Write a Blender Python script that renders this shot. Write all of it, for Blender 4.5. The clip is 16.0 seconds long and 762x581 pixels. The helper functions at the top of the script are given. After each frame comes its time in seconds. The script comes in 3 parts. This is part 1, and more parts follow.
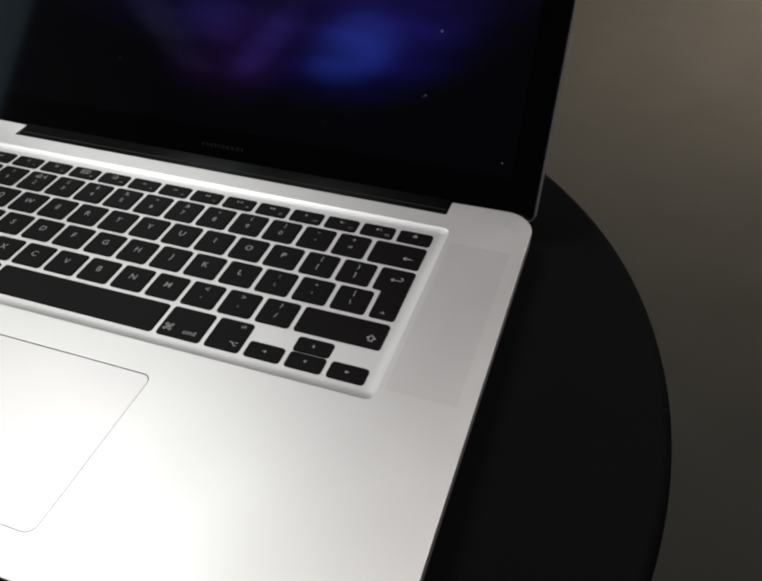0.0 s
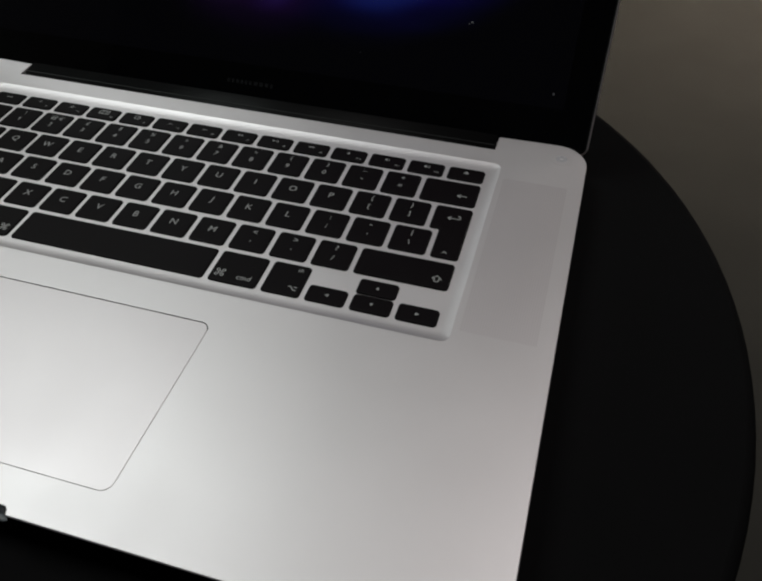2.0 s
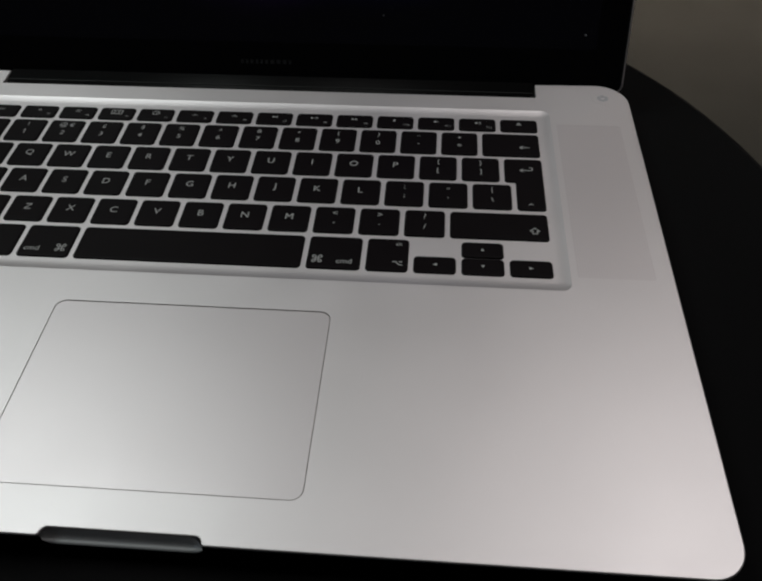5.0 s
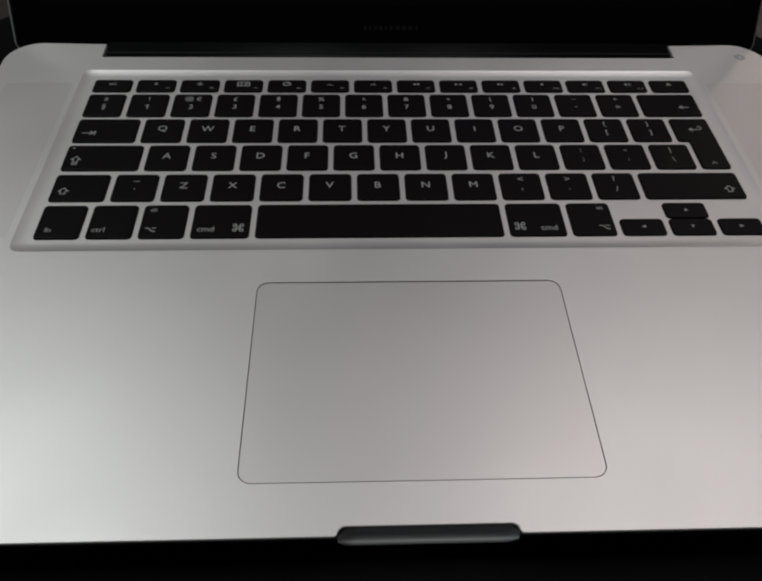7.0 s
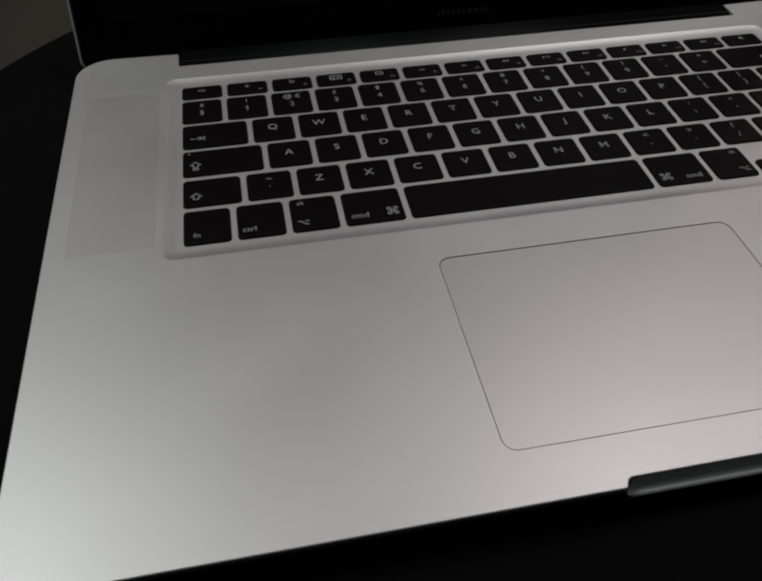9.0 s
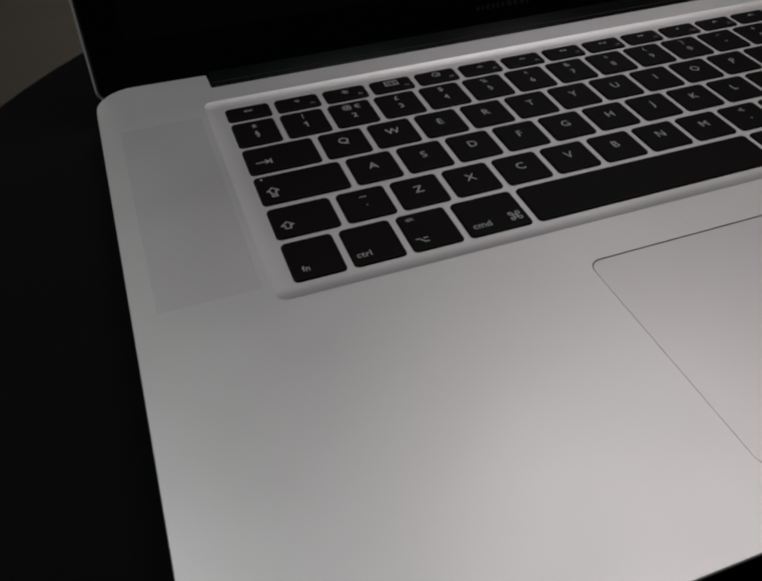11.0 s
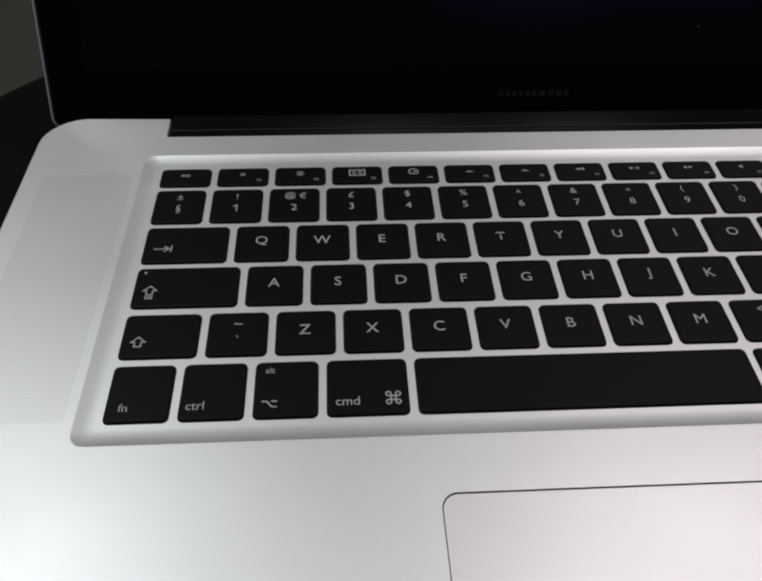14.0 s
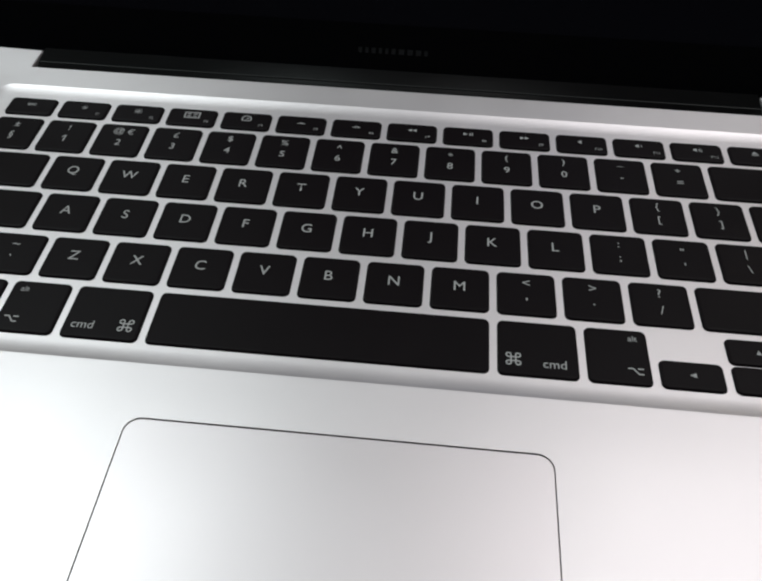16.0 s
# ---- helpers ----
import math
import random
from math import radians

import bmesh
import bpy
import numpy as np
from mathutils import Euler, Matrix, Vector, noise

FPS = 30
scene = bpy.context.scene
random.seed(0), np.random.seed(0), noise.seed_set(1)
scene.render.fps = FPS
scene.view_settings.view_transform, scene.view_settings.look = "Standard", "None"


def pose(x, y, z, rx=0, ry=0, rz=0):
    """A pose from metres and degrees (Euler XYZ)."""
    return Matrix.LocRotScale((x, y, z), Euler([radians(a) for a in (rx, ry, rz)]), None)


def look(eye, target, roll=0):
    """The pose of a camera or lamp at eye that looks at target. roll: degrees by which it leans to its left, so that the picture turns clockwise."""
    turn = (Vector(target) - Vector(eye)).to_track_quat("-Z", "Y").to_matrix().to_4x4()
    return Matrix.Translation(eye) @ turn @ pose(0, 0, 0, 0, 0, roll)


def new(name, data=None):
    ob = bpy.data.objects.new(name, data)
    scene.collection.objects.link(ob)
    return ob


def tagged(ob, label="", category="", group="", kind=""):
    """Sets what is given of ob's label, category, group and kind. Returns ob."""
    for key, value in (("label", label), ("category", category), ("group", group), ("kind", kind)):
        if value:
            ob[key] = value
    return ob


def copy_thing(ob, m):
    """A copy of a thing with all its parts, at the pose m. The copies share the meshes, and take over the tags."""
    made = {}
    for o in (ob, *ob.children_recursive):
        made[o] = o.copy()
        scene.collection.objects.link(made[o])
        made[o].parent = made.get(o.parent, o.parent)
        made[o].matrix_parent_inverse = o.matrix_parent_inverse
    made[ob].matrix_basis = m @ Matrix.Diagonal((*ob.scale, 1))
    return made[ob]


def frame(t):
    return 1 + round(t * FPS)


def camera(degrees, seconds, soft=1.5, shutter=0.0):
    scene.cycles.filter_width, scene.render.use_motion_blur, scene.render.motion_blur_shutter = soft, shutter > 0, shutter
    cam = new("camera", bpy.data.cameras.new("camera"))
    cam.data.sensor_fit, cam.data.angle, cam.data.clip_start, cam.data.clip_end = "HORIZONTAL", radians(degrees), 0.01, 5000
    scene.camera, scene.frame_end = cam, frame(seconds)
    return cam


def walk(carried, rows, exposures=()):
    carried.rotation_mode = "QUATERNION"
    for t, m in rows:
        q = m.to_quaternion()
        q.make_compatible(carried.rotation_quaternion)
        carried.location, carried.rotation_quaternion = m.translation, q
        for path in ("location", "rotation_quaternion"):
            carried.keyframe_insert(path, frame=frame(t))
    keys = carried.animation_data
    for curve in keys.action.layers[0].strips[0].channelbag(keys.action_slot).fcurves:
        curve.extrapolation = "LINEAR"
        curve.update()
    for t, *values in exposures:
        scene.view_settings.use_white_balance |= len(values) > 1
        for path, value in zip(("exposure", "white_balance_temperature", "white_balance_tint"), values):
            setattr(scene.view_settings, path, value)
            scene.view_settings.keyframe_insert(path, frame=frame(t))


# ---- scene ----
cam = camera(54.60, 16.0, soft=2.3)
PATH = [
    (0, pose(0.2119, -0.0705, 0.7453, 48.13, 1.02, 19.23)),
    (0.5, pose(0.2069, -0.0644, 0.7384, 46.52, 0.78, 18.53)),
    (1, pose(0.1951, -0.0652, 0.7359, 44.61, 0.42, 17.82)),
    (1.5, pose(0.186, -0.0696, 0.7345, 44.58, 0.85, 17.38)),
    (2, pose(0.1714, -0.0757, 0.7317, 44.38, 0.43, 16.47)),
    (2.5, pose(0.1598, -0.0809, 0.7315, 43.88, 0.78, 14.38)),
    (3, pose(0.147, -0.085, 0.7303, 43.42, 0.78, 12.45)),
    (3.5, pose(0.1335, -0.0873, 0.7289, 43.31, 0.61, 10.53)),
    (5.8, pose(0.0505, -0.0878, 0.7253, 41.58, -0.29, 1.63)),
    (6, pose(0.0395, -0.0888, 0.7208, 42.22, -0.83, 1.18)),
    (6.5, pose(0.0121, -0.0868, 0.7155, 42.25, -1.24, 0.31)),
    (7, pose(-0.0197, -0.0843, 0.7078, 41.69, -1.25, -1.82)),
    (7.5, pose(-0.0408, -0.0847, 0.7046, 42.2, -0.82, -3.45)),
    (8, pose(-0.0616, -0.082, 0.7004, 42.67, -0.68, -5.38)),
    (8.5, pose(-0.0823, -0.0802, 0.6963, 42.74, -1.12, -7.39)),
    (9, pose(-0.1053, -0.0838, 0.6882, 44.05, -0.09, -10.9)),
    (9.2, pose(-0.1125, -0.0819, 0.6875, 44.24, 0.36, -11.97)),
    (11.3, pose(-0.166, -0.0382, 0.6624, 46.33, 0.66, -20.31)),
    (11.5, pose(-0.164, -0.0338, 0.6637, 46.02, 1.02, -19.89)),
    (12, pose(-0.1584, -0.0157, 0.6651, 46.11, 1.08, -18.6)),
    (12.5, pose(-0.1424, -0.001, 0.6621, 44.12, 0.01, -15.61)),
    (13, pose(-0.119, 0.0077, 0.6676, 42.93, -0.68, -10.66)),
    (13.5, pose(-0.1006, 0.0065, 0.6718, 43.24, -1.07, -7.47)),
    (14, pose(-0.0744, 0.0054, 0.6768, 43.29, -1.14, -3.01)),
    (14.5, pose(-0.053, 0.0051, 0.6789, 42.64, -0.29, -1.06)),
    (15, pose(-0.0264, 0.0053, 0.6797, 42.88, 0.44, 1.36)),
    (15.5, pose(-0.009, 0.0038, 0.6789, 41.93, -0.51, 3.48)),
    (16, pose(0.0168, -0.0004, 0.6782, 40.56, -0.77, 5.44)),
]
walk(cam, PATH, exposures=[
    (0.0, 0.92, 6700, 11), (0.5, 0.88, 6700, 11), (1.5, 0.52, 6650, 11), (3.5, 0.28, 6600, 11), (7.0, 0.22, 6600, 10), (9.0, 0.1, 6600, 10),
    (11.5, 0.12, 6500, 10), (12.5, 0.17, 6500, 10), (13.0, 0.27, 6500, 10), (13.5, 0.49, 6450, 10), (14.0, 0.68, 6400, 10), (14.5, 0.75, 6400, 10), (15.5, 0.87, 6400, 10), (16.0, 0.88, 6400, 10)])

# ---- light ----
world = bpy.data.worlds.new("room_world")
scene.world = world
world.use_nodes = True
world.node_tree.nodes["Background"].inputs[0].default_value = (0.75, 0.85, 1.0, 1)
world.node_tree.nodes["Background"].inputs[1].default_value = 0.3


def window_light(name, place, target, width, height, power, colour, spread=180):
    lamp = bpy.data.lights.new(name, "AREA")
    lamp.shape, lamp.size, lamp.size_y, lamp.energy, lamp.color, lamp.spread = "RECTANGLE", width, height, power, colour, radians(spread)
    ob = new(name, lamp)
    ob.matrix_world = look(place, target)
    return ob


window_light("window_light_west", (-2.44, -1.69, 1.5), (0.0, -1.69, 1.5), 0.77, 1.3, 0.6, (0.5, 0.78, 1.0))
# added narrow warm lamp, aimed to brighten the far right floor
window_light("window_light_north", (1.6, 2.94, 0.95), (0.62, 2.1, 0.0), 1.25, 1.5, 8.2, (1.0, 0.86, 0.68), 50)
PANELS = ((-1.2, 0.66, 13.8, (0.88, 1.0, 0.972)), (0.95, 0.66, 9.9, (0.975, 0.985, 0.965)))
for x, y, power, tint in PANELS:
    window_light("ceiling_panel_light", (x, y, 2.452), (x, y, 0.0), 1.14, 1.14, power, tint)


# ---- materials ----
def material(name, colour, rough=0.5, metal=0.0, vary=0.1, scale=40.0, bump=0.0, bump_scale=400.0, spec=0.5):
    m = bpy.data.materials.new(name)
    m.use_nodes = True
    t = m.node_tree
    b = t.nodes["Principled BSDF"]
    b.inputs["Roughness"].default_value, b.inputs["Metallic"].default_value = rough, metal
    b.inputs["Specular IOR Level"].default_value = spec
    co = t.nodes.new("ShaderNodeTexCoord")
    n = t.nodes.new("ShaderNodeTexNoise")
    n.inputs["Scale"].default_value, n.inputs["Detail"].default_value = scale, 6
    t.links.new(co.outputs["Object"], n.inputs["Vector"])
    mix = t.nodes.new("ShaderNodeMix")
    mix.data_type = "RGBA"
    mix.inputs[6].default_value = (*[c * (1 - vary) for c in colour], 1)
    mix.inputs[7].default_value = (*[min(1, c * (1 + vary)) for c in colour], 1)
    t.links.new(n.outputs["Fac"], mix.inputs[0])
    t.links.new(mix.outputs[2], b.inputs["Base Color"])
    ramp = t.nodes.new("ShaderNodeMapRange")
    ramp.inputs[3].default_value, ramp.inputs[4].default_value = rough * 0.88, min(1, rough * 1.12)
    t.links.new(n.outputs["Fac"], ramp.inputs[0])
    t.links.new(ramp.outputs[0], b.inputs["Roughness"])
    if bump:
        n2 = t.nodes.new("ShaderNodeTexNoise")
        n2.inputs["Scale"].default_value, n2.inputs["Detail"].default_value = bump_scale, 3
        t.links.new(co.outputs["Object"], n2.inputs["Vector"])
        bp = t.nodes.new("ShaderNodeBump")
        bp.inputs["Strength"].default_value, bp.inputs["Distance"].default_value = bump, 0.0002
        t.links.new(n2.outputs["Fac"], bp.inputs["Height"])
        t.links.new(bp.outputs["Normal"], b.inputs["Normal"])
    return m


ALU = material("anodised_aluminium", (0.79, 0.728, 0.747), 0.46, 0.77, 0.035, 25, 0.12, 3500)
ALU_PAD = material("glass_trackpad", (0.76, 0.69, 0.712), 0.44, 0.72, 0.02, 25, 0.05, 2500)
# duller copy of the case aluminium, carrying the scoop's shade
ALU_SHADE = material("shaded_aluminium", (0.70, 0.69, 0.71), 0.45, 0.7, 0.05, 60)
GAP = material("gap_black", (0.055, 0.055, 0.058), 0.7)
KEY = material("key_plastic", (0.0058, 0.0037, 0.0046), 0.44, 0, 0.15, 60, 0.15, 3000, 0.09)
LEGEND = material("legend_white", (0.41, 0.40, 0.40), 0.6)
HINGE = material("hinge_plastic", (0.0035, 0.0033, 0.0036), 0.5, 0, 0.1, 80, spec=0.1)
GLASS = material("black_glass", (0.0035, 0.0035, 0.0042), 0.05, 0, 0.1, 20, spec=0.4)
RUBBER = material("black_rubber", (0.02, 0.02, 0.02), 0.7)
GREY_PRINT = material("grey_print", (0.012, 0.012, 0.013), 0.5)
SYMBOL = material("grey_symbol", (0.50, 0.47, 0.50), 0.6, 0.4)
DUST = material("pale_dust", (0.30, 0.30, 0.32), 0.9)
TABLE = material("black_tabletop", (0.0048, 0.0044, 0.0048), 0.8, 0, 0.3, 30, 0.3, 900, 0.05)
METAL_BLACK = material("black_metal", (0.012, 0.012, 0.012), 0.55, 0.2)
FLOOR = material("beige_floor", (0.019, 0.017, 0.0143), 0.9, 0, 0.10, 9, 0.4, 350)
WALL = material("wall_paint", (0.42, 0.39, 0.34), 0.9, 0, 0.04, 3, 0.1, 60)
# made-up dark tone for unseen walls, so the screen glass reflects black
REFLECTED_DARK = material("reflected_dark_wall", (0.035, 0.034, 0.035), 0.9, 0, 0.06, 3, 0.1, 60)
DIFFUSER = material("lamp_diffuser", (0.85, 0.85, 0.84), 0.6)
CEILING = material("ceiling_paint", (0.80, 0.74, 0.74), 0.9, 0, 0.03, 3)
FRAME = material("window_paint", (0.8, 0.8, 0.79), 0.5, 0, 0.02, 10)


def pane_material():
    m = bpy.data.materials.new("window_glass")
    m.use_nodes = True
    b = m.node_tree.nodes["Principled BSDF"]
    b.inputs["Transmission Weight"].default_value, b.inputs["Roughness"].default_value = 1.0, 0.0
    return m


PANE = pane_material()


def grille_material():
    """Aluminium drilled with fine round holes about 1 mm apart."""
    m = ALU.copy()
    m.name = "drilled_aluminium"
    t = m.node_tree
    b = t.nodes["Principled BSDF"]
    co = t.nodes.new("ShaderNodeTexCoord")
    v = t.nodes.new("ShaderNodeTexVoronoi")
    v.voronoi_dimensions = "2D"
    v.inputs["Scale"].default_value, v.inputs["Randomness"].default_value = 1000.0, 0.0
    t.links.new(co.outputs["Object"], v.inputs["Vector"])
    r = t.nodes.new("ShaderNodeMapRange")
    r.inputs[1].default_value, r.inputs[2].default_value = 0.2, 0.3
    t.links.new(v.outputs["Distance"], r.inputs[0])
    mix = t.nodes.new("ShaderNodeMix")
    mix.data_type = "RGBA"
    mix.inputs[6].default_value, mix.inputs[7].default_value = (0.685, 0.625, 0.643, 1), (0.755, 0.687, 0.708, 1)
    t.links.new(r.outputs[0], mix.inputs[0])
    t.links.new(mix.outputs[2], b.inputs["Base Color"])
    return m


GRILLE = grille_material()


def display_material():
    """A lit screen with a dark nebula picture: a blue cloud, a violet veil, near black below, where only the backlight leaks."""
    m = bpy.data.materials.new("lit_display")
    m.use_nodes = True
    t = m.node_tree
    b = t.nodes["Principled BSDF"]
    b.inputs["Base Color"].default_value = (0.0035, 0.0035, 0.0042, 1)
    b.inputs["Roughness"].default_value, b.inputs["Specular IOR Level"].default_value = 0.05, 0.4
    co = t.nodes.new("ShaderNodeTexCoord")
    warp = t.nodes.new("ShaderNodeTexNoise")
    warp.inputs["Scale"].default_value, warp.inputs["Detail"].default_value = 10, 1
    t.links.new(co.outputs["Object"], warp.inputs["Vector"])
    off = t.nodes.new("ShaderNodeVectorMath")
    off.operation = "MULTIPLY_ADD"
    off.inputs[1].default_value, off.inputs[2].default_value = (0.03, 0, 0.03), (-0.015, 0, -0.015)
    t.links.new(warp.outputs["Color"], off.inputs[0])
    add = t.nodes.new("ShaderNodeVectorMath")
    t.links.new(co.outputs["Object"], add.inputs[0])
    t.links.new(off.outputs[0], add.inputs[1])
    last = None
    clouds = (((0.073, 0.072), (0.028, 0.017), -30, (0.010, 0.030, 0.22)), ((0.085, 0.080), (0.055, 0.032), -25, (0.004, 0.003, 0.085)),
              ((0.025, 0.071), (0.034, 0.010), -45, (0.014, 0.009, 0.09)), ((0.000, 0.058), (0.045, 0.026), -20, (0.012, 0.002, 0.028)),
              ((-0.044, 0.070), (0.040, 0.014), 40, (0.010, 0.011, 0.028)), ((0.01, 0.12), (0.15, 0.06), 0, (0.016, 0.009, 0.085)),
              ((-0.01, 0.085), (0.03, 0.020), -60, (0.006, 0.006, 0.05)), ((0.04, 0.085), (0.085, 0.045), 0, (0.002, 0.001, 0.020)))
    for (cx, cz), (rx, rz), angle, colour in clouds:
        d = t.nodes.new("ShaderNodeMapping")
        d.vector_type = "TEXTURE"
        d.inputs["Location"].default_value, d.inputs["Rotation"].default_value = (cx, 0, cz), (0, radians(angle), 0)
        d.inputs["Scale"].default_value = (rx, 1, rz)
        t.links.new(add.outputs[0], d.inputs["Vector"])
        le = t.nodes.new("ShaderNodeVectorMath")
        le.operation = "LENGTH"
        t.links.new(d.outputs[0], le.inputs[0])
        r = t.nodes.new("ShaderNodeMapRange")
        r.interpolation_type = "SMOOTHERSTEP"
        r.inputs[1].default_value, r.inputs[2].default_value = 1.35, 0.1
        t.links.new(le.outputs["Value"], r.inputs[0])
        c = t.nodes.new("ShaderNodeVectorMath")
        c.operation = "SCALE"
        c.inputs[0].default_value = colour
        t.links.new(r.outputs[0], c.inputs["Scale"])
        if last:
            a = t.nodes.new("ShaderNodeVectorMath")
            t.links.new(last, a.inputs[0])
            t.links.new(c.outputs[0], a.inputs[1])
            last = a.outputs[0]
        else:
            last = c.outputs[0]
    turn = t.nodes.new("ShaderNodeMapping")
    turn.inputs["Rotation"].default_value, turn.inputs["Scale"].default_value = (0, radians(35), 0), (9, 1, 40)
    t.links.new(add.outputs[0], turn.inputs["Vector"])
    veil = t.nodes.new("ShaderNodeTexNoise")
    veil.inputs["Scale"].default_value, veil.inputs["Detail"].default_value = 1.6, 1
    t.links.new(turn.outputs[0], veil.inputs["Vector"])
    depth = t.nodes.new("ShaderNodeMapRange")
    depth.inputs[1].default_value, depth.inputs[2].default_value = 0.3, 0.7
    depth.inputs[3].default_value, depth.inputs[4].default_value = 0.45, 1.2
    t.links.new(veil.outputs["Fac"], depth.inputs[0])
    glow = t.nodes.new("ShaderNodeVectorMath")
    glow.operation = "SCALE"
    t.links.new(last, glow.inputs[0])
    t.links.new(depth.outputs[0], glow.inputs["Scale"])
    leak = t.nodes.new("ShaderNodeVectorMath")
    leak.inputs[1].default_value = (0.0015, 0.0015, 0.0025)
    t.links.new(glow.outputs[0], leak.inputs[0])
    t.links.new(leak.outputs[0], b.inputs["Emission Color"])
    b.inputs["Emission Strength"].default_value = 0.25
    return m


DISPLAY = display_material()


# ---- mesh helpers ----
def part(name, bm, mat, parent=None, label="", place=(0, 0, 0), smooth=False):
    """Links a bmesh as one mesh object under its thing or part."""
    me = bpy.data.meshes.new(name)
    bmesh.ops.recalc_face_normals(bm, faces=bm.faces)
    bm.to_mesh(me)
    bm.free()
    me.materials.append(mat)
    if smooth:
        for p in me.polygons:
            p.use_smooth = True
    ob = new(name, me)
    ob.parent, ob.location = parent, place
    return tagged(ob, label)


def shared(name, me, parent, place, label=""):
    ob = new(name, me)
    ob.parent, ob.location = parent, place
    return tagged(ob, label)


def rounded(x0, y0, x1, y1, r, n=6):
    """A rounded rectangle's outline, anticlockwise."""
    out = []
    for cx, cy, a in ((x1 - r, y1 - r, 0), (x0 + r, y1 - r, 90), (x0 + r, y0 + r, 180), (x1 - r, y0 + r, 270)):
        for i in range(n + 1):
            w = radians(a + 90 * i / n)
            out.append((cx + r * math.cos(w), cy + r * math.sin(w)))
    return out


def fillet(corners, n=6):
    """An outline through corners (x, y, radius), anticlockwise, with its corners rounded."""
    out = []
    for i, (x, y, r) in enumerate(corners):
        p, a, b = Vector((x, y)), Vector(corners[i - 1][:2]), Vector(corners[(i + 1) % len(corners)][:2])
        if r <= 0:
            out.append((x, y))
            continue
        u, v = (a - p).normalized(), (b - p).normalized()
        half = u.angle(v) / 2
        s, c = p + u * (r / math.tan(half)), p + (u + v).normalized() * (r / math.sin(half))
        e = p + v * (r / math.tan(half))
        a0, a1 = math.atan2(s.y - c.y, s.x - c.x), math.atan2(e.y - c.y, e.x - c.x)
        while a1 - a0 > math.pi:
            a1 -= 2 * math.pi
        while a1 - a0 < -math.pi:
            a1 += 2 * math.pi
        for k in range(n + 1):
            w = a0 + (a1 - a0) * k / n
            out.append((c.x + r * math.cos(w), c.y + r * math.sin(w)))
    return out


def inset(loop, d):
    """The outline moved inwards by d."""
    out = []
    for i, p in enumerate(loop):
        a, b, p = Vector(loop[i - 1]), Vector(loop[(i + 1) % len(loop)]), Vector(p)
        e, g = (p - a), (b - p)
        if e.length < 1e-9 or g.length < 1e-9:
            q = (b - a).normalized()
            out.append((p.x - q.y * d, p.y + q.x * d))
            continue
        e.normalize(), g.normalize()
        n1, n2 = Vector((-e.y, e.x)), Vector((-g.y, g.x))
        n = (n1 + n2).normalized()
        n *= d / max(0.3, n.dot(n1))
        out.append((p.x + n.x, p.y + n.y))
    return out


def ring(bm, loop, z):
    return [bm.verts.new((x, y, z)) for x, y in loop]


def bridge(bm, a, b, smooth=True):
    for i in range(len(a)):
        f = bm.faces.new((a[i - 1], a[i], b[i], b[i - 1]))
        f.smooth = smooth


def stack(loops, close_top=True, close_bottom=True):
    """A solid from outlines (loop, z), one above the other."""
    bm = bmesh.new()
    rs = [ring(bm, l, z) for l, z in loops]
    for a, b in zip(rs, rs[1:]):
        bridge(bm, a, b)
    if close_bottom:
        bm.faces.new(rs[0])
    if close_top:
        bm.faces.new(rs[-1])
    return bm


def box(bm, x0, y0, z0, x1, y1, z1):
    v = [bm.verts.new(p) for p in ((x0, y0, z0), (x1, y0, z0), (x1, y1, z0), (x0, y1, z0), (x0, y0, z1), (x1, y0, z1), (x1, y1, z1), (x0, y1, z1))]
    for f in ((3, 2, 1, 0), (4, 5, 6, 7), (0, 1, 5, 4), (1, 2, 6, 5), (2, 3, 7, 6), (3, 0, 4, 7)):
        bm.faces.new([v[i] for i in f])


def disc(x, y, r, n=48):
    return [(x + r * math.cos(2 * math.pi * i / n), y + r * math.sin(2 * math.pi * i / n)) for i in range(n)]


# ---- room ----
X0, X1, Y0, Y1, TOP = -2.5, 2.5, -3.2, 3.0, 2.5
bm = bmesh.new()
box(bm, X0 - 0.2, Y0 - 0.2, -0.1, X1 + 0.2, Y1 + 0.2, 0.0)
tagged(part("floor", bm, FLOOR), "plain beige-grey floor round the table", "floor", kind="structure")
bm = bmesh.new()
box(bm, X0 - 0.2, Y0 - 0.2, TOP, X1 + 0.2, Y1 + 0.2, TOP + 0.1)
tagged(part("ceiling", bm, CEILING), "plain white painted ceiling", "ceiling", kind="structure")


def plain_wall(name, x0, y0, x1, y1, mat, label):
    bm = bmesh.new()
    box(bm, x0, y0, 0, x1, y1, TOP)
    tagged(part(name, bm, mat), label, "wall", kind="structure")


# out of view; darkened only to shape reflections in glass and keys
plain_wall("wall_east", X1, Y0, X1 + 0.2, Y1, REFLECTED_DARK, "unseen room wall, kept dark for the screen's reflections")
plain_wall("wall_south", X0 - 0.2, Y0 - 0.2, X1 + 0.2, Y0, REFLECTED_DARK, "unseen room wall, kept dark for the screen's reflections")


